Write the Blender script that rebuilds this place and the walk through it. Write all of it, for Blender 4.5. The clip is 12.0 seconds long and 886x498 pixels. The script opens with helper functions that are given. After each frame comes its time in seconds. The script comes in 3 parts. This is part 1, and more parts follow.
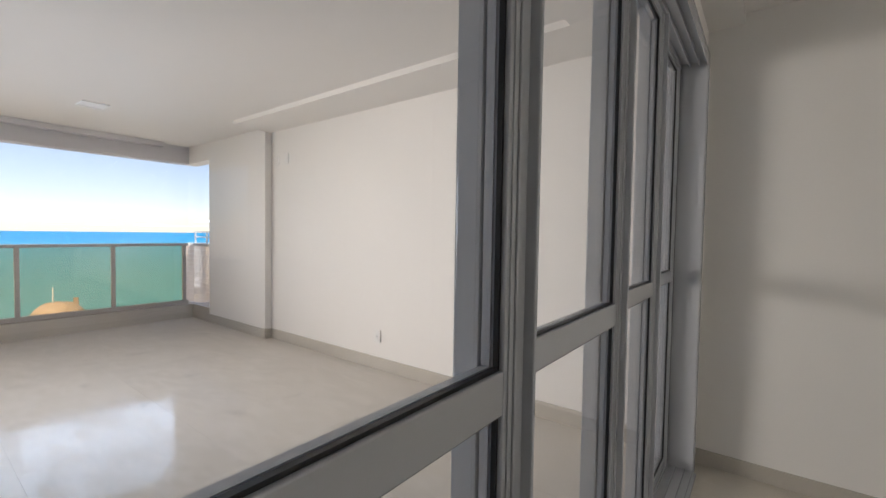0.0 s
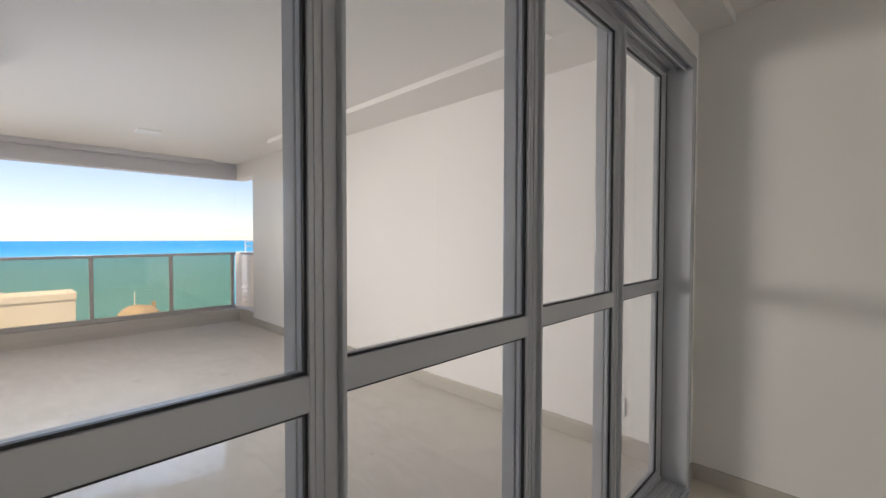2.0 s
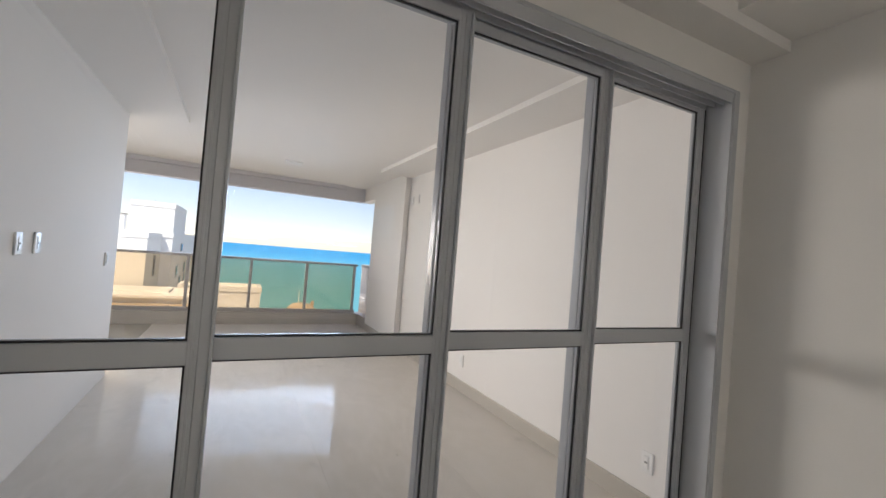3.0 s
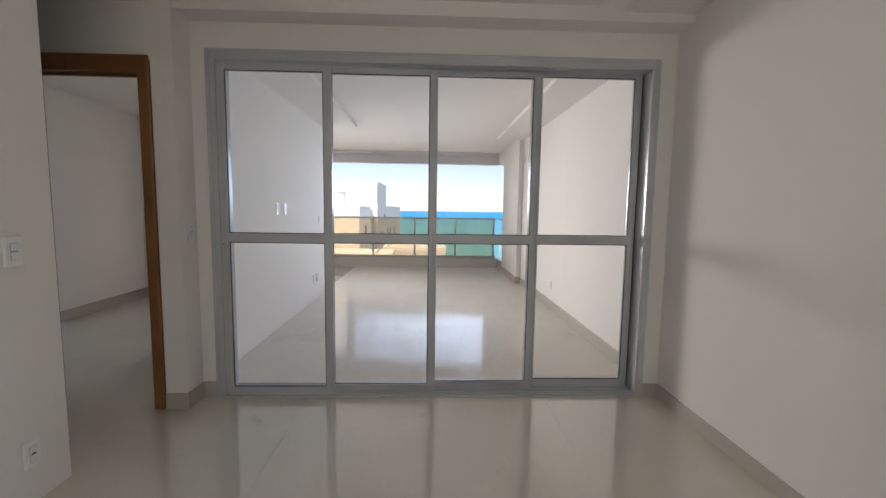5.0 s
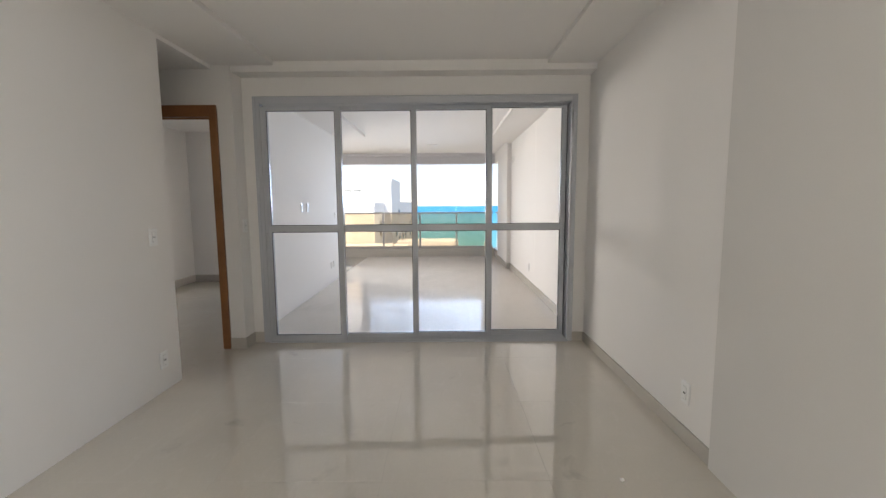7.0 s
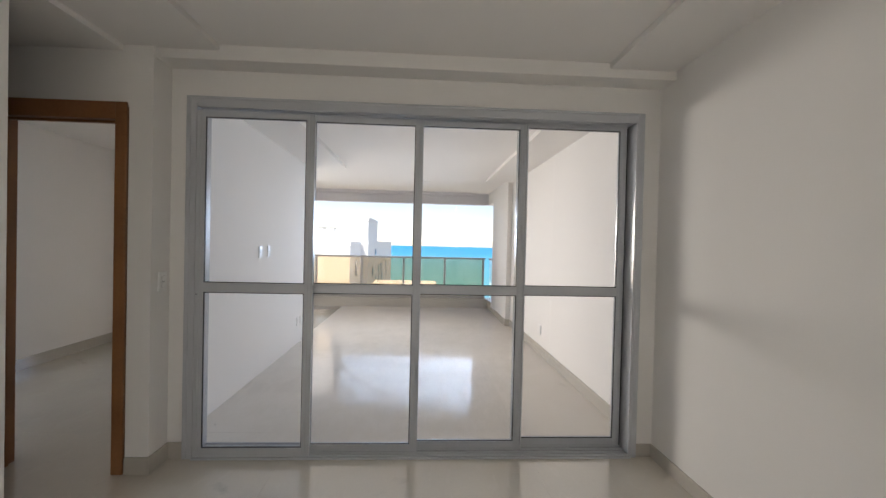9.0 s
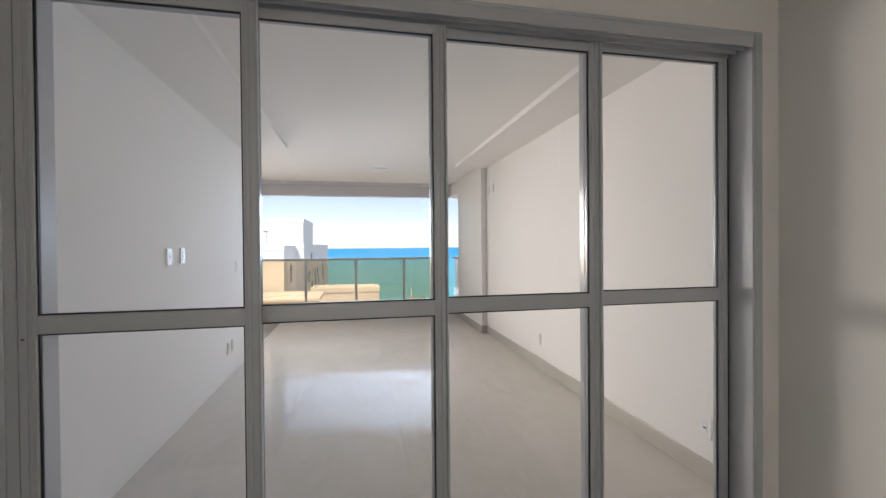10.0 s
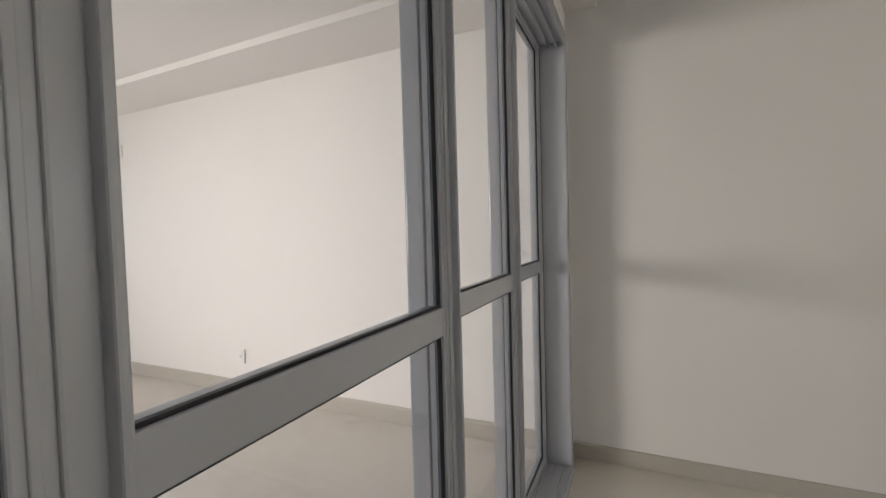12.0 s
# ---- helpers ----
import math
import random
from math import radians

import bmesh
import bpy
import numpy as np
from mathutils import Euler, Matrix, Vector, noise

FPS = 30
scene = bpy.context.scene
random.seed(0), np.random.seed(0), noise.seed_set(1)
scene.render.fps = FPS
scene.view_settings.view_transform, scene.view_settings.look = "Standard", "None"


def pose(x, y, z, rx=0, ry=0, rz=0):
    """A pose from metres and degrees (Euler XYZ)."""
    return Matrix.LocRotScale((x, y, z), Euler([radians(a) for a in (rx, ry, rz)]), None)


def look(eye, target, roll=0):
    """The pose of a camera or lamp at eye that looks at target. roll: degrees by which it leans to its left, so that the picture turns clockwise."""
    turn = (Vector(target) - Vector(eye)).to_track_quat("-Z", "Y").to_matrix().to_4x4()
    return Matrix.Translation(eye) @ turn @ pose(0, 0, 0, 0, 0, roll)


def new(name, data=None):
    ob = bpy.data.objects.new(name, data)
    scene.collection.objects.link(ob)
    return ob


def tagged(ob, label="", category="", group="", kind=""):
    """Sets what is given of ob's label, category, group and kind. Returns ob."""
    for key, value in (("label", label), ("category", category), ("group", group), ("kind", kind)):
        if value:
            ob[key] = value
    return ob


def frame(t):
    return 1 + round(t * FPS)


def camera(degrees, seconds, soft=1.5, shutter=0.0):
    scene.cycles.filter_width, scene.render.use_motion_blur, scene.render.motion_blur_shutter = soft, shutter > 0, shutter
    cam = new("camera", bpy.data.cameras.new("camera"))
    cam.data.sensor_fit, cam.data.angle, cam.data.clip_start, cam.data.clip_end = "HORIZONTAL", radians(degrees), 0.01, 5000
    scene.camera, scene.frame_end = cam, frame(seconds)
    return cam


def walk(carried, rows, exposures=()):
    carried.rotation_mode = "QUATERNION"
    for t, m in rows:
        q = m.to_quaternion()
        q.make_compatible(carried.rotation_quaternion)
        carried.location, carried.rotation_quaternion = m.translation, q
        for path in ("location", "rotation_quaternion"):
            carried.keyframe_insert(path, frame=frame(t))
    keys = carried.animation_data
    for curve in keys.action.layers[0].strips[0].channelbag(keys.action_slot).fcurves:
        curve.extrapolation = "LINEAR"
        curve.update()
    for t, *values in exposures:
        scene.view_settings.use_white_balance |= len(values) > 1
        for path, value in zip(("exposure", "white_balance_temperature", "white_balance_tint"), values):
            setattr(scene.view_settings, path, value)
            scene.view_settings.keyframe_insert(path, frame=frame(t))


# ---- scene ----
cam = camera(92.9, 12.0)
PATH = [
    (0, (0.403, -0.172, 1.294), (-0.81, 1.417, 1.221), 0.9),
    (0.5, (0.454, -0.153, 1.302), (-0.793, 1.409, 1.225), 0.4),
    (1, (0.502, -0.127, 1.329), (-0.827, 1.367, 1.283), -0.1),
    (1.5, (0.593, -0.041, 1.335), (-0.751, 1.44, 1.29), -1.1),
    (2, (0.75, -0.007, 1.332), (-0.651, 1.419, 1.279), 0.1),
    (2.5, (1.012, 0.175, 1.318), (-0.548, 1.425, 1.29), 5.4),
    (3, (1.326, 0.401, 1.369), (-0.466, 1.289, 1.406), 4.7),
    (3.2, (1.458, 0.452, 1.376), (-0.434, 1.09, 1.482), 2.7),
    (4.8, (2.76, 0.943, 1.296), (0.767, 1.006, 1.146), 1.3),
    (5, (2.927, 1.004, 1.29), (0.937, 1.072, 1.099), 0.8),
    (5.5, (3.31, 1.115, 1.248), (1.335, 1.188, 0.939), 0.1),
    (6, (3.583, 1.223, 1.215), (1.627, 1.236, 0.7994), -0.3),
    (6.5, (3.924, 1.297, 1.237), (1.965, 1.279, 0.836), 0.2),
    (7, (4.026, 1.311, 1.309), (2.038, 1.3, 1.093), -0.4),
    (7.5, (4.01, 1.315, 1.348), (2.011, 1.34, 1.286), 0.4),
    (7.7, (3.957, 1.277, 1.366), (1.958, 1.325, 1.331), 1.4),
    (9.3, (2.475, 0.955, 1.389), (0.48, 1.104, 1.37), 1.1),
    (9.5, (2.234, 0.872, 1.345), (0.246, 1.088, 1.336), 0.7),
    (10, (1.714, 0.704, 1.329), (-0.245, 1.106, 1.309), -0.5),
    (10.5, (1.177, 0.531, 1.32), (-0.717, 1.172, 1.282), -1.6),
    (11, (0.801, 0.348, 1.296), (-0.926, 1.355, 1.229), -1.9),
    (11.5, (0.58, 0.288, 1.289), (-0.77, 1.763, 1.245), -1.5),
    (12, (0.459, 0.211, 1.266), (-0.377, 2.026, 1.194), -1.6),
]
walk(cam, [(t, look(eye, target, roll)) for t, eye, target, roll in PATH], exposures=[(0, 0.5), (1, 0.48), (2, 0.52), (3, 0.44), (5, 0.52), (6.5, 0.76), (7.5, 0.84), (9.5, 0.62), (10, 0.48), (10.5, 0.2), (11, 0.14), (11.5, 0.22), (12, 0.66)])

# ---- world, sun, large lights ----
world = bpy.data.worlds.new("sky")
scene.world = world
world.use_nodes = True
wn = world.node_tree
sky = wn.nodes.new("ShaderNodeTexSky")
sky.sky_type, sky.sun_disc = "NISHITA", False
sky.sun_elevation, sky.sun_rotation = radians(58), radians(60)
sky.air_density, sky.dust_density, sky.ozone_density = 1.0, 0.1, 2.0
wn.nodes["Background"].inputs[1].default_value = 0.13
soft = wn.nodes.new("ShaderNodeHueSaturation")
soft.inputs["Saturation"].default_value, soft.inputs["Value"].default_value = 0.82, 0.86
wn.links.new(sky.outputs[0], soft.inputs["Color"])
cool = wn.nodes.new("ShaderNodeVectorMath")
cool.operation, cool.inputs[1].default_value = "MULTIPLY", (0.97, 0.955, 1.06)
wn.links.new(soft.outputs[0], cool.inputs[0])
wn.links.new(cool.outputs[0], wn.nodes["Background"].inputs[0])

sun = new("sun", bpy.data.lights.new("sun", "SUN"))
sun.data.energy, sun.data.angle, sun.data.color = 4.8, radians(0.5), (1.0, 0.95, 0.86)
sun.matrix_world = look((0, 0, 0), (-0.45, 0.35, -0.85))

# the sky's light in the balcony opening, above its railing
day = new("balcony_daylight", bpy.data.lights.new("balcony_daylight", "AREA"))
day.data.shape, day.data.size, day.data.size_y = "RECTANGLE", 3.0, 1.10
day.data.energy, day.data.color, day.data.spread = 16, (0.56, 0.73, 1.0), radians(68)
day.matrix_world = look((-6.52, 0.75, 1.66), (-1.2, -0.55, 0.80))

# the same in the balcony's side stretch
wide = new("balcony_side_daylight", bpy.data.lights.new("balcony_side_daylight", "AREA"))
wide.data.shape, wide.data.size, wide.data.size_y = "RECTANGLE", 3.2, 1.4
wide.data.energy, wide.data.color, wide.data.spread = 32, (1.0, 0.93, 0.86), radians(62)
wide.matrix_world = look((-6.50, -2.3, 1.52), (-0.2, 2.45, 0.75))

# added fill lamp behind an unseen opening in the left wall
back = new("left_fill_light", bpy.data.lights.new("left_fill_light", "AREA"))
back.data.shape, back.data.size, back.data.size_y = "RECTANGLE", 2.2, 2.0
back.data.energy, back.data.color = 16, (1.0, 0.965, 0.91)
back.matrix_world = look((5.9, -2.2, 1.15), (5.9, 2.0, 1.15))

# added fill lamp opposite, in an unseen opening made for it
rear = new("right_fill_light", bpy.data.lights.new("right_fill_light", "AREA"))
rear.data.shape, rear.data.size, rear.data.size_y = "RECTANGLE", 1.7, 1.2
rear.data.energy, rear.data.color, rear.data.spread = 31, (1.0, 0.985, 0.94), radians(115)
rear.matrix_world = look((6.0, 2.80, 1.55), (6.0, 0.0, 1.45))


# ---- materials ----
def mat(name, color, rough=0.5, metal=0.0, scale=8.0, vary=0.06, bump=0.0, spec=0.5, rough_vary=0.0, fine=None, dist=0.002):
    """A painted or mineral surface: colour with blotches and grain, uneven gloss and fine relief."""
    m = bpy.data.materials.new(name)
    m.use_nodes = True
    t = m.node_tree
    b = t.nodes["Principled BSDF"]
    co = t.nodes.new("ShaderNodeTexCoord")
    n1 = t.nodes.new("ShaderNodeTexNoise")
    n1.inputs["Scale"].default_value, n1.inputs["Detail"].default_value = scale * 0.12, 5
    n2 = t.nodes.new("ShaderNodeTexNoise")
    n2.inputs["Scale"].default_value, n2.inputs["Detail"].default_value = fine or scale * 6, 3
    geo = t.nodes.new("ShaderNodeNewGeometry")
    for n in (n1, n2):
        t.links.new(geo.outputs["Position"], n.inputs["Vector"])
    add = t.nodes.new("ShaderNodeMath")
    add.operation = "MULTIPLY_ADD"
    t.links.new(n2.outputs[0], add.inputs[0])
    add.inputs[1].default_value = 0.4
    t.links.new(n1.outputs[0], add.inputs[2])
    ramp = t.nodes.new("ShaderNodeMapRange")
    ramp.inputs[1].default_value, ramp.inputs[2].default_value = 0.4, 1.0
    ramp.inputs[3].default_value, ramp.inputs[4].default_value = 1 - vary, 1 + vary
    t.links.new(add.outputs[0], ramp.inputs[0])
    mul = t.nodes.new("ShaderNodeVectorMath")
    mul.operation = "SCALE"
    mul.inputs[0].default_value = color
    t.links.new(ramp.outputs[0], mul.inputs["Scale"])
    t.links.new(mul.outputs[0], b.inputs["Base Color"])
    b.inputs["Roughness"].default_value, b.inputs["Metallic"].default_value = rough, metal
    b.inputs["Specular IOR Level"].default_value = spec
    if rough_vary:
        r2 = t.nodes.new("ShaderNodeMapRange")
        r2.inputs[1].default_value, r2.inputs[2].default_value = 0.35, 0.75
        r2.inputs[3].default_value, r2.inputs[4].default_value = max(0.02, rough - rough_vary), rough + rough_vary
        t.links.new(n1.outputs[0], r2.inputs[0])
        t.links.new(r2.outputs[0], b.inputs["Roughness"])
    if bump:
        bp = t.nodes.new("ShaderNodeBump")
        bp.inputs["Strength"].default_value, bp.inputs["Distance"].default_value = bump, dist
        t.links.new(n2.outputs[0], bp.inputs["Height"])
        t.links.new(bp.outputs[0], b.inputs["Normal"])
    return m


def glass_mat(name, tint, gloss=0.9, low=0.03):
    m = bpy.data.materials.new(name)
    m.use_nodes = True
    t = m.node_tree
    out = t.nodes["Material Output"]
    t.nodes.remove(t.nodes["Principled BSDF"])
    tr = t.nodes.new("ShaderNodeBsdfTransparent")
    tr.inputs[0].default_value = (*tint, 1)
    gl = t.nodes.new("ShaderNodeBsdfGlossy")
    gl.inputs[0].default_value = (gloss, gloss, gloss, 1)
    gl.inputs["Roughness"].default_value = 0.0
    lw = t.nodes.new("ShaderNodeLayerWeight")
    lw.inputs[0].default_value = 0.5
    pw = t.nodes.new("ShaderNodeMath")
    pw.operation, pw.inputs[1].default_value = "POWER", 4.0
    t.links.new(lw.outputs["Facing"], pw.inputs[0])
    fr = t.nodes.new("ShaderNodeMapRange")
    fr.inputs[3].default_value, fr.inputs[4].default_value = low, 0.5
    t.links.new(pw.outputs[0], fr.inputs[0])
    mix = t.nodes.new("ShaderNodeMixShader")
    t.links.new(fr.outputs[0], mix.inputs[0])
    t.links.new(tr.outputs[0], mix.inputs[1])
    t.links.new(gl.outputs[0], mix.inputs[2])
    t.links.new(mix.outputs[0], out.inputs[0])
    return m


WALL = mat("white_wall_paint", (0.88, 0.855, 0.825), 0.8, vary=0.02, scale=6, fine=140, bump=0.015, spec=0.12)
# about a fifth darker than WALL, for the room's right end
WALL_DARKER = mat("wall_plaster_darker", (0.71, 0.69, 0.66), 0.85, vary=0.03, scale=6, fine=140, bump=0.02, spec=0.1)
CEIL = mat("white_ceiling_paint", (0.88, 0.855, 0.825), 0.7, vary=0.015, scale=5, fine=120, bump=0.02, spec=0.1)
BASE = mat("baseboard_porcelain", (0.53, 0.495, 0.44), 0.15, vary=0.06, scale=9)
ALU = mat("grey_white_aluminium_paint", (0.56, 0.575, 0.605), 0.24, metal=0.1, vary=0.03, scale=20, fine=300, bump=0.05, spec=0.5)
RAIL = mat("bronze_grey_aluminium", (0.40, 0.375, 0.35), 0.35, metal=0.3, vary=0.04, scale=20)
RUBBER = mat("black_gasket", (0.015, 0.015, 0.017), 0.5, vary=0.2)
WOOD = mat("varnished_reddish_wood", (0.30, 0.135, 0.055), 0.3, vary=0.22, scale=30, fine=60)
PLATE = mat("white_plastic", (0.91, 0.905, 0.89), 0.36, vary=0.01)
# grey that draws the shade round a plate's module
GAP_SHADE = mat("grey_gap_shade", (0.55, 0.55, 0.54), 0.6)
DARK = mat("dark_hole", (0.03, 0.03, 0.03), 0.6)
GLASS = glass_mat("clear_glass", (0.985, 0.98, 0.98))
BRONZE = glass_mat("tinted_railing_glass", (0.86, 0.76, 0.62), low=0.06)
TOWER = mat("white_sunlit_render", (0.86, 0.85, 0.82), 0.8, vary=0.06, scale=3)
SAND = mat("sand", (0.26, 0.22, 0.16), 0.9, vary=0.15, scale=1.5)
PANE = mat("dark_window_glass", (0.06, 0.07, 0.08), 0.1)
ROOF = mat("grey_roof", (0.33, 0.31, 0.28), 0.9, vary=0.15)
LAMP = mat("lamp_diffuser", (0.92, 0.92, 0.92), 0.6, spec=0.2)


def tile_mat(name, color, dusty):
    """Polished porcelain: cloudy veins and a slight difference from tile to tile; dusty ones carry wiped streaks of film."""
    m = mat(name, color, 0.05, vary=0.05, scale=10, spec=0.38 if dusty else 1.0)
    t = m.node_tree
    b = t.nodes["Principled BSDF"]
    info = t.nodes.new("ShaderNodeObjectInfo")
    r = t.nodes.new("ShaderNodeMapRange")
    r.inputs[3].default_value, r.inputs[4].default_value = (0.97, 1.03) if dusty else (0.99, 1.01)
    t.links.new(info.outputs["Random"], r.inputs[0])
    old = b.inputs["Base Color"].links[0].from_socket
    mul = t.nodes.new("ShaderNodeVectorMath")
    mul.operation = "SCALE"
    t.links.new(old, mul.inputs[0])
    t.links.new(r.outputs[0], mul.inputs["Scale"])
    geo = t.nodes.new("ShaderNodeNewGeometry")
    st = t.nodes.new("ShaderNodeMapping")
    st.inputs["Rotation"].default_value = (0, 0, 0.5)
    st.inputs["Scale"].default_value = (1.8, 4.5, 1.0)
    t.links.new(geo.outputs["Position"], st.inputs[0])
    n = t.nodes.new("ShaderNodeTexNoise")
    n.inputs["Scale"].default_value, n.inputs["Detail"].default_value, n.inputs["Distortion"].default_value = 2.8, 6, 1.4
    t.links.new(st.outputs[0], n.inputs["Vector"])
    film = t.nodes.new("ShaderNodeMapRange")
    film.inputs[1].default_value, film.inputs[2].default_value = (0.42, 0.62) if dusty else (0.56, 0.76)
    t.links.new(n.outputs[0], film.inputs[0])
    mixc = t.nodes.new("ShaderNodeMix")
    mixc.data_type = "RGBA"
    t.links.new(mul.outputs[0], mixc.inputs["A"])
    mixc.inputs["B"].default_value = (color[0] * 1.12, color[1] * 1.13, color[2] * 1.18, 1)
    w = t.nodes.new("ShaderNodeMath")
    w.operation, w.inputs[1].default_value = "MULTIPLY", 0.3 if dusty else 0.35
    t.links.new(film.outputs[0], w.inputs[0])
    t.links.new(w.outputs[0], mixc.inputs["Factor"])
    # scattered grey smudges
    sm = t.nodes.new("ShaderNodeTexNoise")
    sm.inputs["Scale"].default_value, sm.inputs["Detail"].default_value, sm.inputs["Distortion"].default_value = 3.4, 7, 0.6
    t.links.new(geo.outputs["Position"], sm.inputs["Vector"])
    spot = t.nodes.new("ShaderNodeMapRange")
    spot.inputs[1].default_value, spot.inputs[2].default_value = 0.66, 0.76
    spot.inputs[3].default_value, spot.inputs[4].default_value = 1.0, 0.80
    t.links.new(sm.outputs[0], spot.inputs[0])
    soil = t.nodes.new("ShaderNodeVectorMath")
    soil.operation = "SCALE"
    t.links.new(mixc.outputs["Result"], soil.inputs[0])
    t.links.new(spot.outputs[0], soil.inputs["Scale"])
    t.links.new(soil.outputs[0], b.inputs["Base Color"])
    # the polish is not quite flat
    lay = t.nodes.new("ShaderNodeTexNoise")
    lay.inputs["Scale"].default_value, lay.inputs["Detail"].default_value = 3.0, 1
    t.links.new(geo.outputs["Position"], lay.inputs["Vector"])
    flat = t.nodes.new("ShaderNodeBump")
    flat.inputs["Strength"].default_value, flat.inputs["Distance"].default_value = 0.25, 0.006
    t.links.new(lay.outputs[0], flat.inputs["Height"])
    for port in ("Normal", "Coat Normal"):
        t.links.new(flat.outputs[0], b.inputs[port])
    ro = t.nodes.new("ShaderNodeMapRange")
    ro.inputs[3].default_value, ro.inputs[4].default_value = (0.06, 0.20) if dusty else (0.012, 0.05)
    t.links.new(film.outputs[0], ro.inputs[0])
    t.links.new(ro.outputs[0], b.inputs["Roughness"])
    if dusty:
        # a matt dust film lies over the polish and is thinner along the wiped strokes
        dust = t.nodes.new("ShaderNodeBsdfDiffuse")
        t.links.new(soil.outputs[0], dust.inputs["Color"])
        cover = t.nodes.new("ShaderNodeMapRange")
        cover.inputs[3].default_value, cover.inputs[4].default_value = 0.70, 0.86
        t.links.new(film.outputs[0], cover.inputs[0])
        both = t.nodes.new("ShaderNodeMixShader")
        t.links.new(cover.outputs[0], both.inputs[0])
        t.links.new(b.outputs[0], both.inputs[1])
        t.links.new(dust.outputs[0], both.inputs[2])
        t.links.new(both.outputs[0], t.nodes["Material Output"].inputs[0])
    else:
        b.inputs["Coat Weight"].default_value, b.inputs["Coat Roughness"].default_value = 0.8, 0.015
    return m


TILE = tile_mat("polished_porcelain_tile", (0.67, 0.625, 0.54), False)
DUSTY = tile_mat("dusty_porcelain_tile", (0.66, 0.615, 0.55), True)
GROUT = mat("beige_grout", (0.46, 0.415, 0.35), 0.8, vary=0.1)
BRICK = mat("pale_facade_tile", (0.64, 0.54, 0.47), 0.35, vary=0.08, scale=12)
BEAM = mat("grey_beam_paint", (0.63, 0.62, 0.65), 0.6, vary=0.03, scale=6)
CLOUD = mat("glowing_white_cloud", (0.93, 0.93, 0.93), 1.0, vary=0.05, scale=0.05, spec=0.0)
# the clouds glow in place of the sunlight scattered in them
CLOUD.node_tree.nodes["Principled BSDF"].inputs["Emission Color"].default_value = (0.95, 0.96, 1.0, 1)
CLOUD.node_tree.nodes["Principled BSDF"].inputs["Emission Strength"].default_value = 0.45
THATCH = mat("sandy_roof_tiles", (0.46, 0.37, 0.26), 0.9, vary=0.3, scale=4)


# ---- builders ----
def add_box(bm, x0, x1, y0, y1, z0, z1, bevel=0.0):
    made = bmesh.ops.create_cube(bm, size=1.0)["verts"]
    for v in made:
        v.co = Vector((x0 if v.co.x < 0 else x1, y0 if v.co.y < 0 else y1, z0 if v.co.z < 0 else z1))
    if bevel:
        edges = {e for v in made for e in v.link_edges}
        bmesh.ops.bevel(bm, geom=list(edges), offset=bevel, segments=2, affect="EDGES", profile=0.5)
    return bm


def boxes(*rows, bevel=0.0):
    bm = bmesh.new()
    for r in rows:
        add_box(bm, *r, bevel=bevel)
    return bm


def mesh_of(name, bm, material):
    me = bpy.data.meshes.new(name)
    bmesh.ops.recalc_face_normals(bm, faces=bm.faces)
    bm.to_mesh(me)
    bm.free()
    me.materials.append(material)
    return me


def part(name, bm, material, parent=None, label=""):
    ob = new(name, mesh_of(name, bm, material))
    if parent:
        ob.parent = parent
    if label:
        tagged(ob, label)
    return ob


def structure(name, bm, material, label, category):
    return tagged(part(name, bm, material), label, category, kind="structure")


def thing(name, x, y, z, label, category, group=""):
    ob = new(name)
    ob.location = (x, y, z)
    ob.empty_display_size = 0.1
    return tagged(ob, label, category, group)


# ---- setting ----
H, HT, HB = 2.493, 2.527, 2.44     # lowered border, raised ceiling and door bulkhead of the room
WX, CX, CY = 0.115, 0.30, -0.515   # faces of the sliding door's wall and of the column beside it
LY, LX = -0.685, 0.975             # left wall of the room and its end at the corridor
G, GT = 2.465, 2.51       # the same in the living room
LW, RW, RP = -0.585, 2.61, 2.53   # living room: left wall, right wall, pier
XR = -6.40                # line of the balcony railing

structure("wall_right_room", boxes((WX, 2.07, 2.62, 2.85, 0, 2.75)), WALL, "matte white painted plaster wall beside the sliding door", "wall")
structure("wall_right_end", boxes((2.07, 5.1, 2.60, 2.85, 0, 2.75)), WALL_DARKER, "plaster wall in a darker tone, standing slightly proud, without baseboard", "wall")
# out of view; this opening is added to hold the right-hand fill lamp
structure("wall_right_lamp_opening", boxes((6.9, 7.0, 2.60, 2.85, 0, 2.75), (5.1, 6.9, 2.60, 2.85, 2.2, 2.75), (5.1, 6.9, 2.60, 2.85, 0, 0.9)), WALL_DARKER, "plaster wall in a darker tone round an added, unseen lamp opening", "wall")
# the gap at x 5.1 to 6.9 is added, out of view, for a fill lamp
structure("wall_left_room", boxes((LX, 5.1, LY - 0.15, LY, 0, 2.75), (6.9, 7.0, LY - 0.15, LY, 0, 2.75), (5.1, 6.9, LY - 0.15, LY, 2.2, 2.75)), WALL, "matte white painted plaster wall ending at a corridor", "wall")
structure("wall_back_room", boxes((7.0, 7.15, -5.0, 2.85, 0, 2.75)), WALL, "plain white painted wall", "wall")
structure("wall_partition", boxes((4.2, 4.33, -4.85, LY - 0.15, 0, 2.75)), WALL, "plain white painted partition", "wall")
structure("wall_corridor_end", boxes((CX, 7.0, -5.0, -4.85, 0, 2.75)), WALL, "plain white painted wall", "wall")
structure("wall_sliding_door", boxes((-0.05, WX, 2.475, 2.85, 0, 2.75), (-0.05, WX, CY, 2.475, 2.26, 2.75),
                                     (-0.05, WX, CY, -0.39, 0, 2.26)), WALL, "white plaster wall round a wide glazed sliding door", "wall")
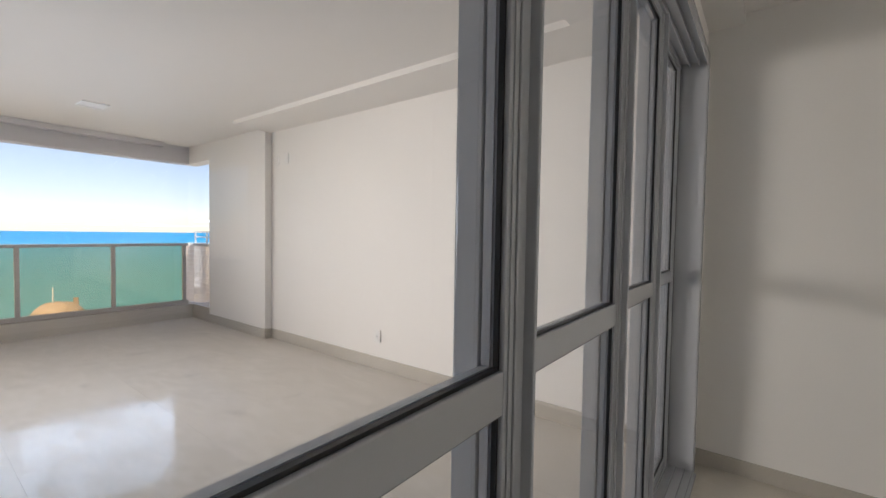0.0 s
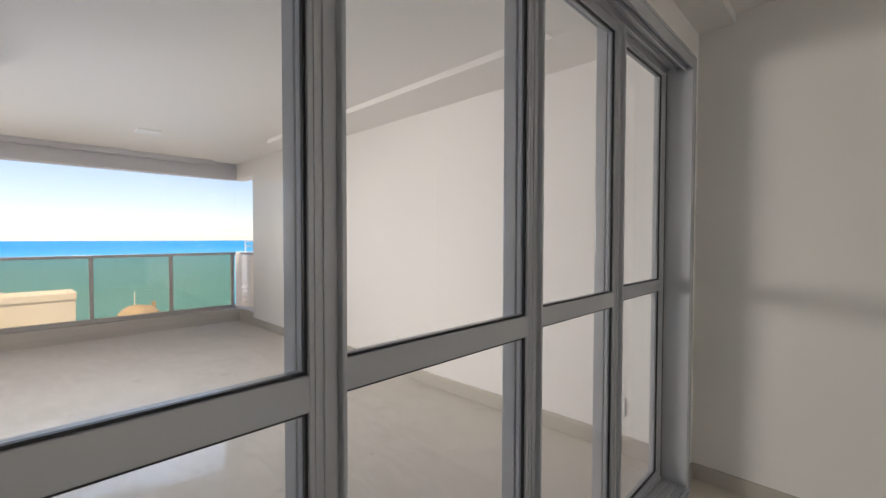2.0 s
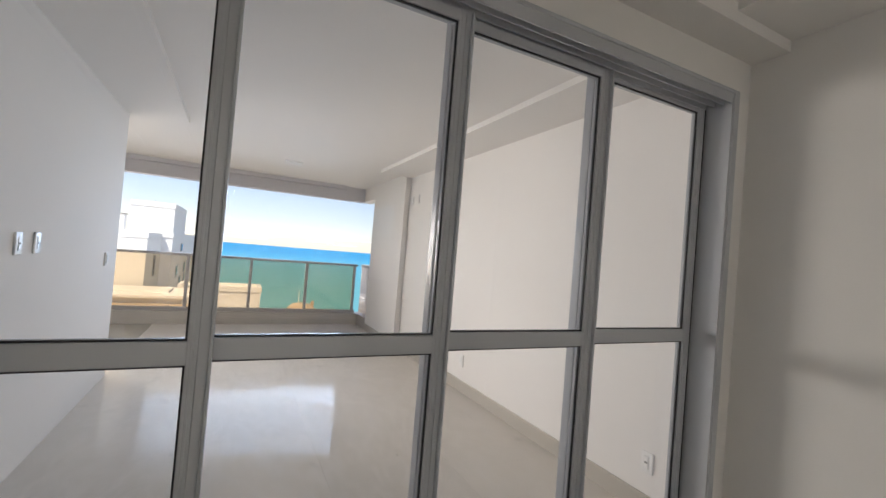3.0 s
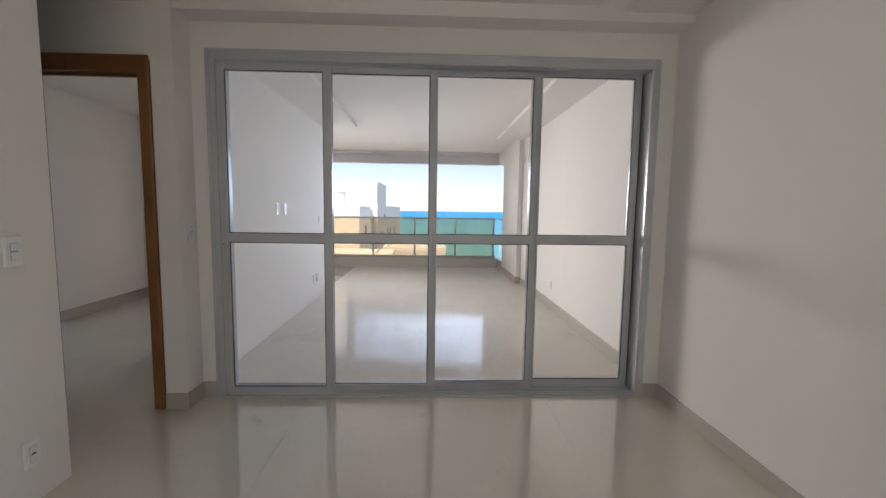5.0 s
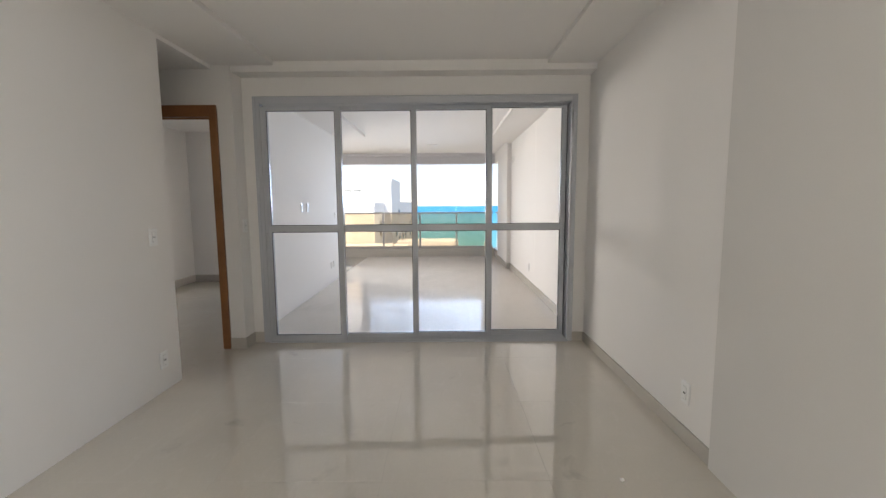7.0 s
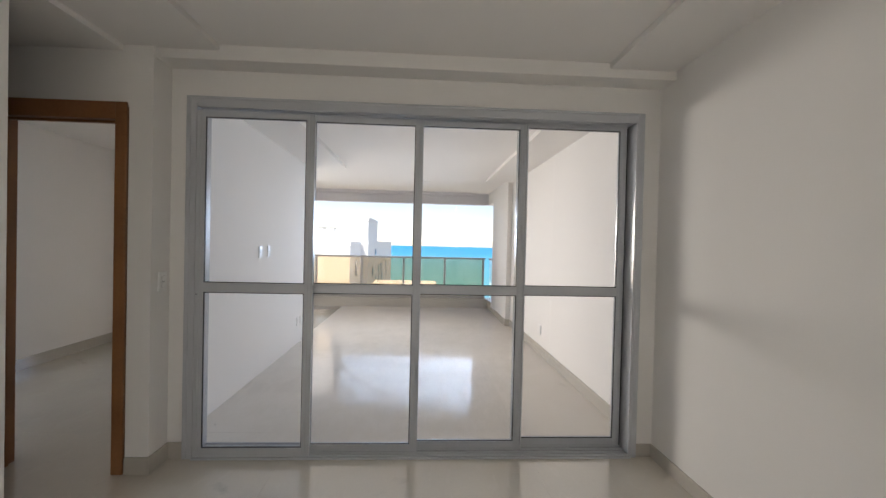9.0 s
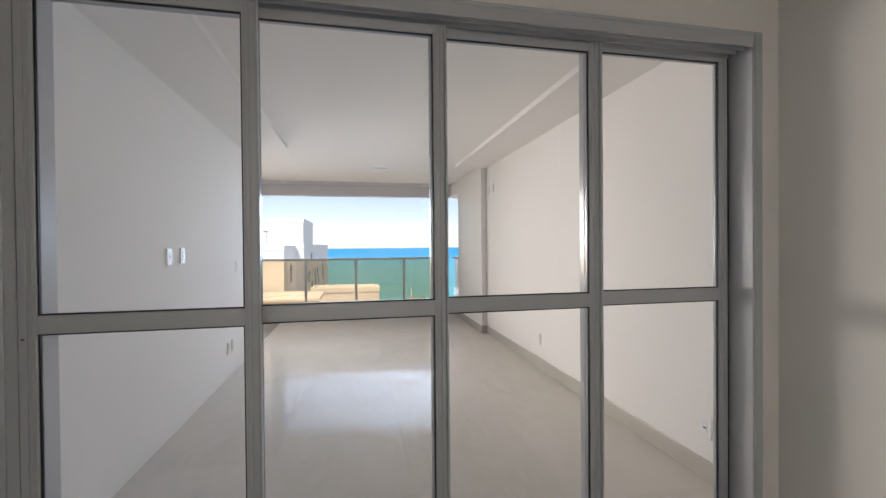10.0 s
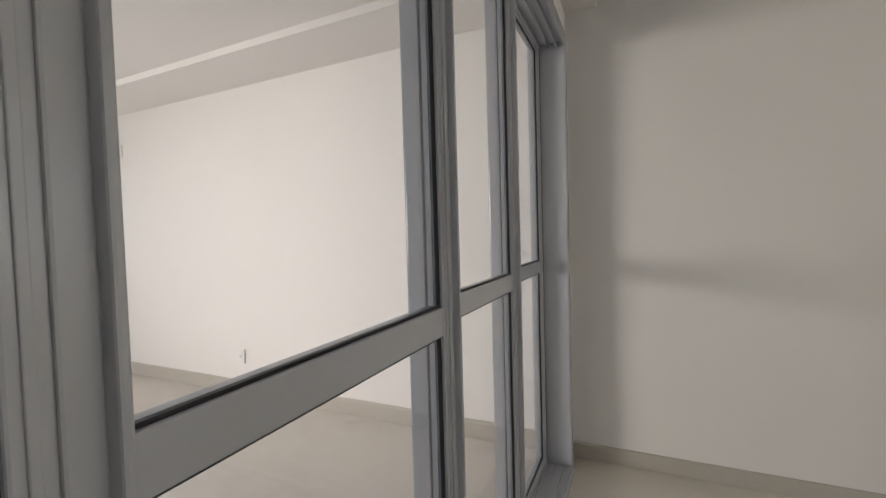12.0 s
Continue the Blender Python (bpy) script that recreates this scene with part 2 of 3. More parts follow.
structure("wall_bedroom_door", boxes((CX - 0.15, CX, -0.648, CY, 0, 2.75), (CX - 0.15, CX, -1.443, -0.648, 2.145, 2.75),
                                     (CX - 0.15, CX, -4.85, -1.443, 0, 2.75), (-0.05, CX - 0.15, -0.648, CY, 0, 2.75)), WALL,
          "white plaster wall with a wooden doorway", "wall")
structure("wall_living_left", boxes((-3.62, -0.05, LW - 0.13, LW, 0, 2.75), (-0.05, CX - 0.15, LW - 0.13, -0.648, 0, 2.75)), WALL,
          "smooth white painted living room wall", "wall")
structure("wall_living_right", boxes((-4.33, -0.05, RW, 2.85, 0, 2.75), (-5.78, -4.33, RP, 2.85, 0, 2.75)), WALL,
          "smooth white painted wall with a projecting pier", "wall")
# the gap under the lintel is added, out of view, to admit balcony light
structure("wall_bedroom_far", boxes((-3.28, -3.12, -3.0, -1.80, 0, 2.75), (-3.28, -3.12, -1.80, -1.00, 2.15, 2.75),
                                    (-3.28, -3.12, -1.00, LW - 0.13, 0, 2.75)), WALL, "white bedroom wall", "wall")
structure("wall_bedroom_side", boxes((-3.28, CX - 0.15, -3.15, -3.0, 0, 2.75)), WALL, "white bedroom side wall", "wall")
structure("wall_balcony_left", boxes((-6.30, -3.28, -4.2, -4.05, 0, 2.75)), WALL, "plain white balcony end wall", "wall")

# ceilings
structure("ceiling_room", boxes((-0.05, 7.15, -5.0, 2.85, HT, 2.75)), CEIL, "white plasterboard ceiling, raised in the middle", "ceiling")
structure("ceiling_living", boxes((-6.55, -0.05, -5.0, 2.85, GT, 2.75)), CEIL, "white plasterboard ceiling", "ceiling")
structure("ceiling_border_room", boxes((0.28, 2.07, 2.195, 2.62, H, HT), (2.07, 7.0, 2.195, 2.60, H, HT), (0.28, 7.0, LY, -0.155, H, HT)),
          CEIL, "lowered white plasterboard ceiling border", "ceiling")
structure("ceiling_bulkhead", boxes((WX, 0.28, CY, 2.62, HB, HT)), CEIL, "white plasterboard bulkhead over the sliding door", "ceiling")
structure("ceiling_corridor", boxes((CX, LX, -4.85, LY, 2.462, HT)), CEIL, "white plasterboard corridor ceiling", "ceiling")
structure("ceiling_border_living", boxes((-4.33, -0.05, 2.15, RW, G, GT), (-3.5, -0.05, LW, -0.08, G, GT), (-0.5, -0.05, -0.08, 2.15, G, GT)),
          CEIL, "lowered white plasterboard ceiling border", "ceiling")
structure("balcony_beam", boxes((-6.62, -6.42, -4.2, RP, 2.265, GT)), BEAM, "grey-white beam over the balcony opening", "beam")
structure("lintel_balcony_side", boxes((-6.62, -5.78, RP, 2.72, 2.27, GT)), WALL, "white painted lintel over the balcony's side opening", "wall")
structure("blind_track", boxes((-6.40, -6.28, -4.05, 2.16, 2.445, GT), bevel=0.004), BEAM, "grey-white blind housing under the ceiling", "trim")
structure("balcony_sill", boxes((-6.52, -6.30, -4.2, 2.60, -0.15, 0.20), (-6.30, -5.78, RP - 0.01, 2.72, -0.15, 0.20)), BASE,
          "low pale stone kerb under the balcony railing", "sill")

# baseboards: butted runs of porcelain
BH, BT = 0.115, 0.012
BR = 0.085
for rows in (((WX, 2.07, 2.62 - BT, 2.62, 0, BR),),
             ((WX, WX + BT, 2.508, 2.62 - BT, 0, BR), (WX, WX + BT, CY + BT, -0.418, 0, 0.10)),
             ((WX, CX + BT, CY, CY + BT, 0, 0.10), (CX, CX + BT, -0.646, CY, 0, 0.10)),
             ((-4.33, -0.05, RW - BT, RW, 0, BH), (-4.33, -4.33 + BT, RP - BT, RW - BT, 0, BH), (-5.78, -4.33, RP - BT, RP, 0, BH)),
             ((-3.12, CX - 0.15, -3.0, -3.0 + BT, 0, BH), (-3.12, -3.12 + BT, -3.0 + BT, -1.80, 0, BH))):
    structure("baseboard", boxes(*rows, bevel=0.0015), BASE, "pale grey-beige porcelain baseboard", "baseboard")

# ---- sliding door ----
F0, F1 = -0.054, 0.134
TRACKS = (0.131, 0.0945, 0.0515, 0.0085, -0.036)
door = tagged(new("sliding_door"), "wide four-panel sliding door with grey aluminium frames and clear glass, closed", "sliding door")
part("jamb", boxes((F0, F1, -0.39, -0.355, 0, 2.26)), ALU, door)
part("jamb", boxes((F0, F1, 2.462, 2.475, 0, 2.26), (0.112, F1, 2.454, 2.462, 0.02, 2.232), (F0, -0.040, 2.452, 2.462, 0.02, 2.232)), ALU, door)
part("head", boxes((F0, F1, -0.355, 2.462, 2.232, 2.26), *[(x - 0.003, x + 0.003, -0.352, 2.452, 2.206, 2.232) for x in TRACKS]), ALU, door)
part("track", boxes((F0, 0.150, -0.355, 2.462, 0.0, 0.012), *[(x - 0.003, x + 0.003, -0.352, 2.452, 0.012, 0.026) for x in TRACKS], bevel=0.001), ALU, door)
FX = F1 + 0.004
for rows in ((WX, FX, -0.416, -0.389, 0, 2.272), (WX, FX, 2.466, 2.505, 0, 2.272), (WX, FX, -0.389, 2.466, 2.255, 2.272)):
    part("casing", boxes(rows, bevel=0.003), ALU, door)

D = 0.018
LEAVES = ((0.116, -0.352, -0.302, 0.318, 0.369, 2.147), (0.073, 0.313, 0.361, 1.004, 1.048, 2.153),
          (0.030, 0.997, 1.044, 1.699, 1.744, 2.164), (-0.013, 1.695, 1.742, 2.406, 2.450, 2.190))
for x, a, ga, gb, b, top in LEAVES:
    bm = bmesh.new()
    for s0, s1 in ((a, ga), (gb, b)):
        add_box(bm, x - D, x + D, s0, s1, 0.014, top + 0.036, bevel=0.0025)
        for side in (-1, 1):
            xs = sorted((x + side * (D - 0.001), x + side * (D + (0.004 if side > 0 else 0.0012))))
            edge = (s0 + 0.001, s1 - 0.024) if s0 == a else (s0 + 0.024, s1 - 0.001)
            add_box(bm, *xs, *edge, 0.016, top + 0.034, bevel=0.0028)
            rib = (s1 - 0.016, s1 - 0.009) if s0 == a else (s0 + 0.009, s0 + 0.016)
            add_box(bm, *sorted((x + side * (D - 0.001), x + side * (D + (0.0025 if side > 0 else 0.0008)))), *rib, 0.016, top + 0.034, bevel=0.001)
    for z0, z1 in ((0.014, 0.068), (1.052, 1.112), (top, top + 0.036)):
        add_box(bm, x - D + 0.001, x + D - 0.001, ga - 0.002, gb + 0.002, z0, z1, bevel=0.0025)
    if b < 2.4:       # rounded interlocking lip along the closing stile
        add_box(bm, x + D - 0.002, x + D + 0.020, b - 0.002, b + 0.007, 0.018, top + 0.032, bevel=0.003)
    if a > 0:         # interlocking fin towards the leaf before it
        add_box(bm, x + D - 0.004, x + D + 0.0035, a + 0.0005, a + 0.006, 0.02, top + 0.03, bevel=0.001)
    leaf = part("leaf", bm, ALU, door)
    for z0, z1 in ((0.068, 1.052), (1.112, top)):
        g = part("pane", boxes((x - 0.003, x + 0.003, ga, gb, z0, z1)), GLASS, leaf)
        g.visible_shadow = False
        for u0, u1, seal in ((x + 0.003, x + 0.0105, True), (x - D + 0.0015, x - 0.003, False)):
            w = 0.005 if seal else 0.003
            bm = bmesh.new()
            add_box(bm, u0, u1, ga - 0.001, ga + w, z0, z1)
            add_box(bm, u0, u1, gb - w, gb + 0.001, z0, z1)
            add_box(bm, u0, u1, ga + w, gb - w, z0 - 0.001, z0 + w)
            add_box(bm, u0, u1, ga + w, gb - w, z1 - w, z1 + 0.001)
            if seal:
                part("gasket", bm, RUBBER, leaf, "black rubber glazing gasket")
            else:
                part("glazing_bead", bm, ALU, leaf)
part("lock_slot", boxes((0.137, 0.1385, -0.343, -0.333, 1.036, 1.041)), DARK, door, "small black lock slot")
part("weather_strip", boxes((-0.033, 0.010, 2.450, 2.4535, 0.02, 2.22)), RUBBER, door, "black brush strip at the jamb")

# ---- wooden door frame ----
wd = tagged(new("door_frame"), "varnished reddish wooden door frame of an open doorway", "door frame")
DL, DR = -1.428, -0.667        # inner faces of the rough opening
part("jamb", boxes((CX - 0.155, CX + 0.005, DR - 0.03, DR, 0, 2.075), bevel=0.002), WOOD, wd)
part("jamb", boxes((CX - 0.155, CX + 0.005, DL, DL + 0.03, 0, 2.075), bevel=0.002), WOOD, wd)
part("head", boxes((CX - 0.155, CX + 0.005, DL, DR, 2.075, 2.145), bevel=0.002), WOOD, wd)
part("architrave", boxes((CX, CX + 0.015, DR - 0.050, DR + 0.014, 0, 2.162), bevel=0.004), WOOD, wd)
part("architrave", boxes((CX, CX + 0.015, DL - 0.020, DL + 0.044, 0, 2.162), bevel=0.004), WOOD, wd)
part("architrave", boxes((CX, CX + 0.014, DL + 0.044, DR - 0.050, 2.063, 2.162), bevel=0.004), WOOD, wd)
part("stop", boxes((CX - 0.10, CX - 0.08, DR - 0.044, DR - 0.03, 0, 2.075), (CX - 0.10, CX - 0.08, DL + 0.03, DL + 0.044, 0, 2.075),
                   (CX - 0.10, CX - 0.08, DL + 0.044, DR - 0.044, 2.061, 2.075)), WOOD, wd)

# ---- balcony railing ----
rail = tagged(new("balcony_railing"), "bronze-grey aluminium balcony railing with tinted glass panels on a low kerb", "railing")
POSTS = (2.44, 1.59, 0.69, -0.22, -1.19, -2.12, -3.05, -4.0)
part("top_rail", boxes((XR - 0.03, XR + 0.03, -4.05, 2.49, 1.055, 1.095), bevel=0.006), RAIL, rail)
part("bottom_rail", boxes((XR - 0.025, XR + 0.025, -4.05, 2.49, 0.20, 0.255), bevel=0.004), RAIL, rail)
for y in POSTS:
    part("post", boxes((XR - 0.022, XR + 0.022, y - 0.022, y + 0.022, 0.255, 1.055), bevel=0.003), RAIL, rail)
for lo, hi in zip(POSTS[1:], POSTS):
    g = part("glass_panel", boxes((XR - 0.004, XR + 0.004, lo + 0.022, hi - 0.022, 0.255, 1.055)), BRONZE, rail, "bronze-green tinted glass panel")
    g.visible_shadow = False
side = tagged(new("balcony_side_railing"), "short aluminium side railing with a clear glass panel", "railing")
part("top_rail", boxes((XR + 0.03, -5.78, RP + 0.02, RP + 0.07, 1.055, 1.095), bevel=0.006), RAIL, side)
g = part("glass_panel", boxes((XR + 0.03, -5.785, RP + 0.04, RP + 0.048, 0.20, 1.055)), GLASS, side, "clear glass panel")
g.visible_shadow = False


# ---- fittings ----
def plate(name, label, category, x, y, z, facing, kind):
    """A wall plate at (x, y, z) on a wall that faces +y or -y; kind: socket, switch or blank."""
    ob = thing(name, x, y, z, label, category)
    ob.rotation_euler = (0, 0, 0 if facing > 0 else math.pi)
    part("cover", boxes((-0.039, 0.039, 0, 0.012, -0.06, 0.06), bevel=0.005), PLATE, ob)
    if kind != "blank":
        # a barely raised grey strip paints the shaded line round the modules
        part("gap_shade_strip", boxes((-0.0155, 0.0155, 0.0115, 0.0128, -0.036, 0.036)), GAP_SHADE, ob)
    if kind == "socket":
        part("module", boxes((-0.0135, 0.0135, 0.012, 0.0145, -0.034, 0.034), bevel=0.002), PLATE, ob)
        for dx, dz in ((-0.006, 0.0), (0.0, 0.003), (0.006, 0.0)):
            bm = bmesh.new()
            bmesh.ops.create_cone(bm, cap_ends=True, segments=10, radius1=0.0042, radius2=0.0042, depth=0.002,
                                  matrix=Matrix.Translation((dx, 0.0145, dz)) @ Matrix.Rotation(math.pi / 2, 4, "X"))
            part("hole", bm, DARK, ob)
    elif kind == "switch":
        for dz in (0.019, -0.019):
            part("rocker", boxes((-0.0135, 0.0135, 0.012, 0.0185, dz - 0.0155, dz + 0.0155), bevel=0.003), PLATE, ob)
    return ob


SK, SW = "white plastic wall socket plate above the baseboard", "white plastic switch plate with two rockers on the wall"
plate("wall_socket", SK, "socket", 1.826, 2.62, 0.275, -1, "socket")
plate("light_switch", SW, "switch", 1.175, LY, 1.093, 1, "switch")
plate("wall_socket", "white plastic wall socket plate low on the wall", "socket", 1.165, LY, 0.225, 1, "socket")
plate("light_switch", "white plastic switch plate beside the sliding door", "switch", 0.20, CY, 1.12, 1, "switch")
plate("wall_socket", "white plastic wall socket plate high up beside the pier", "socket", -4.0, RW, 2.13, -1, "socket")
plate("blank_plate", "white plastic blank plate high up beside the pier", "wall plate", -4.2, RW, 2.12, -1, "blank")
plate("wall_socket", SK, "socket", -2.48, RW, 0.315, -1, "socket")
plate("wall_socket", SK, "socket", -0.285, RW, 0.296, -1, "socket")
plate("wall_socket", "white plastic television socket plate at chest height", "socket", -1.55, LW, 1.26, 1, "socket")
plate("wall_socket", "white plastic television socket plate at chest height", "socket", -1.78, LW, 1.262, 1, "socket")
plate("light_switch", "white plastic switch plate near the balcony", "switch", -3.24, LW, 1.11, 1, "switch")
plate("wall_socket", SK, "socket", -2.90, LW, 0.30, 1, "socket")
plate("wall_socket", SK, "socket", -3.06, LW, 0.30, 1, "socket")

lamp = thing("ceiling_light", -4.90, 1.057, GT, "slim square white recessed ceiling light, switched off", "ceiling light")
part("rim", boxes((-0.115, 0.115, -0.11, -0.095, -0.012, 0), (-0.115, 0.115, 0.095, 0.11, -0.012, 0), (-0.115, -0.1, -0.095, 0.095, -0.012, 0),
                  (0.1, 0.115, -0.095, 0.095, -0.012, 0)), PLATE, lamp)
part("diffuser", boxes((-0.1, 0.1, -0.095, 0.095, -0.008, 0.0)), LAMP, lamp)

# bits of rubble left on the floor
for k, (x, y, s) in enumerate(((2.16, 2.14, 0.012), (-0.59, 0.094, 0.008), (-0.37, -0.448, 0.007), (-1.35, 1.51, 0.008))):
    bm = bmesh.new()
    bmesh.ops.create_icosphere(bm, subdivisions=2, radius=s)
    for v in bm.verts:
        v.co = v.co * (0.8 + 0.5 * noise.noise(v.co * 90 + Vector((k, 0, 0))))
        v.co.z = max(v.co.z * 0.6, -0.3 * s)
    ob = part("rubble_chip", bm, PLATE if k == 0 else GROUT)
    ob.location = (x, y, 0.3 * s)
    tagged(ob, "small white plaster chip lying on the floor" if k == 0 else "small grey mortar crumb lying on the floor", "chip", "rubble on the floor")


# ---- outside ----
def sea_mat():
    m = bpy.data.materials.new("sea_water")
    m.use_nodes = True
    t = m.node_tree
    b = t.nodes["Principled BSDF"]
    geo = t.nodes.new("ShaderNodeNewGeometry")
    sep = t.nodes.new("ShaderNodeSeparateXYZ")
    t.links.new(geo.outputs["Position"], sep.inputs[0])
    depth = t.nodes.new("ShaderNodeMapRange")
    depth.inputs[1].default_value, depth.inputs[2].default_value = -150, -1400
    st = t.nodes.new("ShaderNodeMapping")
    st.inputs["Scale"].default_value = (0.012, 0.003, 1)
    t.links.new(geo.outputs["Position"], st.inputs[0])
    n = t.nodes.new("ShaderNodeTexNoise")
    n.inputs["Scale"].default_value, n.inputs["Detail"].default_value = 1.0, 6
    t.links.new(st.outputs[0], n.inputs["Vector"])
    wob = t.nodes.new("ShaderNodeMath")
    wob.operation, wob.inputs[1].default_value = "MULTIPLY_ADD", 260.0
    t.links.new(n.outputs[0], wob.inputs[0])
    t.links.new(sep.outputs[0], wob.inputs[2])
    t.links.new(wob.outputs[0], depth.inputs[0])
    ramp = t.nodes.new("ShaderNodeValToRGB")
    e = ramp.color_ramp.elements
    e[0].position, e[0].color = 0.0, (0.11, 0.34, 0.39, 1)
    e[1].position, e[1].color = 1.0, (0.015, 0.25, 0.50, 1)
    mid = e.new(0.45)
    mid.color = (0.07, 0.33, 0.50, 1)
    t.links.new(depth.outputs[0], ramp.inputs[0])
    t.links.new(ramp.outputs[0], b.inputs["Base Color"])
    b.inputs["Roughness"].default_value, b.inputs["Specular IOR Level"].default_value = 0.6, 0.12
    wv = t.nodes.new("ShaderNodeTexNoise")
    wv.inputs["Scale"].default_value = 0.25
    t.links.new(geo.outputs["Position"], wv.inputs["Vector"])
    bp = t.nodes.new("ShaderNodeBump")
    bp.inputs["Strength"].default_value, bp.inputs["Distance"].default_value = 0.25, 0.6
    t.links.new(wv.outputs[0], bp.inputs["Height"])
    t.links.new(bp.outputs[0], b.inputs["Normal"])
    return m


structure("ground", boxes((-130, 60, -300, 300, -32, -30.5)), SAND, "pale sand and yards below the building", "ground")
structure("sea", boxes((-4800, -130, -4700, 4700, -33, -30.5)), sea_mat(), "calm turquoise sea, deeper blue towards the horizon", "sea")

# low clouds over the horizon
bm = bmesh.new()
rng = random.Random(4)
for k in range(34):
    w = rng.uniform(60, 260)
    bmesh.ops.create_icosphere(bm, subdivisions=2, radius=1.0, matrix=Matrix.Translation((-4300 + rng.uniform(-150, 150), rng.uniform(-600, 3600), 30 + rng.random() ** 2 * 60))
                               @ Matrix.Diagonal((60, w, rng.uniform(1.5, 5), 1)))
for v in bm.verts:
    v.co.z += 5 * noise.noise(Vector((v.co.y * 0.012, v.co.z * 0.1, v.co.x * 0.01)))
tagged(part("cloud_bank", bm, CLOUD), "flat white cumulus clouds low over the sea horizon", "clouds", kind="stuff")


def building(name, label, x0, x1, y0, y1, z1, windows, roof=True, base=-30.5):
    """A white rendered block with a parapet; windows: rows of (z, count) on the side that faces +y, or the front."""
    ob = thing(name, (x0 + x1) / 2, (y0 + y1) / 2, base, label, "building")
    inv = Matrix.Translation((-(x0 + x1) / 2, -(y0 + y1) / 2, -base))

    def piece(n, bm, m, parent=ob, text=""):
        bmesh.ops.transform(bm, matrix=inv, verts=bm.verts)
        return part(n, bm, m, parent, text)
    piece("wall", boxes((x0, x1, y0, y1, base, z1)), TOWER)
    if roof:
        piece("parapet", boxes((x0, x0 + 0.2, y0, y1, z1, z1 + 0.35), (x1 - 0.2, x1 + 0.05, y0, y1 + 0.05, z1, z1 + 0.35),
                               (x0 + 0.2, x1 - 0.2, y1 - 0.2, y1 + 0.05, z1, z1 + 0.35), (x0 + 0.2, x1 - 0.2, y0, y0 + 0.2, z1, z1 + 0.35)), TOWER)
    for z, xs, w, h in windows:
        for x in xs:
            f = piece("window", boxes((x - w / 2 - 0.08, x + w / 2 + 0.08, y1, y1 + 0.06, z - h / 2 - 0.08, z + h / 2 + 0.08)), ROOF)
            piece("pane", boxes((x - w / 2, x + w / 2, y1 + 0.06, y1 + 0.07, z - h / 2, z + h / 2)), PANE, f)
    return ob


flats = building("apartment_building", "white rendered apartment building with small dark side windows", -64.7, -35, -24, -3.62, 1.12,
                 [(0.35, (-41.0,), 0.7, 0.5), (-1.5, (-38.7, -44.4, -47.2, -54), 0.7, 0.8), (-2.6, (-41.3, -45.0, -48.2, -55), 0.7, 0.8),
                  (-5.2, (-39, -44, -48), 0.7, 0.8)])
for z in (-0.72, -2.05, -4.4):
    part("ledge", boxes((-64.7, -34.95, -3.62, -3.54, z, z + 0.09)), TOWER, flats).matrix_parent_inverse = Matrix.Translation(flats.location).inverted()
building("apartment_wing", "white rendered stair wing of the apartment building", -35, -29.4, -24, -4.29, 1.04,
         [(-0.8, (-32.4,), 0.5, 1.2), (-3.2, (-32.4,), 0.5, 1.2)])
lift = building("roof_tower", "white lift tower with a flat cap on the apartment roof", -43, -35.02, -6.31, -3.64, 3.27, [], True, 1.12)
part("aerial", boxes((0, 0.05, -0.5, -0.44, 2.5, 2.85)), ROOF, lift)
for y in (-7.2, -6.38):
    stack = building("roof_chimney", "white vent stack on the apartment building's roof", -32.4, -31.7, y, y + 0.42, 2.42, [], False, 1.04)
    part("cap", boxes((-0.40, 0.40, -0.26, 0.26, 1.38, 1.45), bevel=0.01), ROOF, stack)
low = building("low_building", "low white building with a flat roof near the beach", -32.5, -30, -2.6, 2.31, -2.1, [])
part("vent", boxes((0.4, 0.65, -0.6, -0.35, 28.4, 28.95)), TOWER, low)
for x0, x1, y1, z1, m in ((-28.5, -25.0, -1.85, -1.98, TOWER), (-24.8, -22.4, -1.62, -2.45, THATCH)):
    house = building("low_house", "low yellowish house with overhanging flat roof slabs", x0, x1, -10, y1, z1, [], False)
    cy = (y1 - 10) / 2
    part("roof", boxes(((x0 - x1) / 2 - 0.3, (x1 - x0) / 2 + 0.35, -10 - cy, y1 - cy + 0.35, z1 + 30.5, z1 + 30.66),
                       ((x0 - x1) / 2 + 0.6, (x1 - x0) / 2 - 0.8, -10 - cy, y1 - cy - 0.7, z1 + 30.66, z1 + 30.78), bevel=0.02), m, house)
hut = thing("roof_shelter", -23, 4.0, -2.48, "sandy tiled shelter roof with a thin mast and a chimney pot", "shelter")
part("wall", boxes((-0.7, 0.7, -0.7, 0.7, -28.02, 0)), TOWER, hut)
bm = bmesh.new()
bmesh.ops.create_uvsphere(bm, u_segments=22, v_segments=12, radius=1.0)
bmesh.ops.delete(bm, geom=[v for v in bm.verts if v.co.z < -0.05], context="VERTS")
for v in bm.verts:
    v.co = Vector((v.co.x * 0.9, v.co.y * 0.86, max(v.co.z, 0) ** 0.8 * 0.66)) * (1 + 0.10 * noise.noise(v.co * 2.6))
bmesh.ops.holes_fill(bm, edges=[e for e in bm.edges if e.is_boundary])
part("roof", bm, THATCH, hut)
part("mast", boxes((-0.02, 0.02, -0.18, -0.145, 0.5, 1.30)), TOWER, hut)
part("chimney_pot", boxes((-0.09, 0.09, 0.50, 0.66, 0.2, 0.80), bevel=0.03), THATCH, hut)

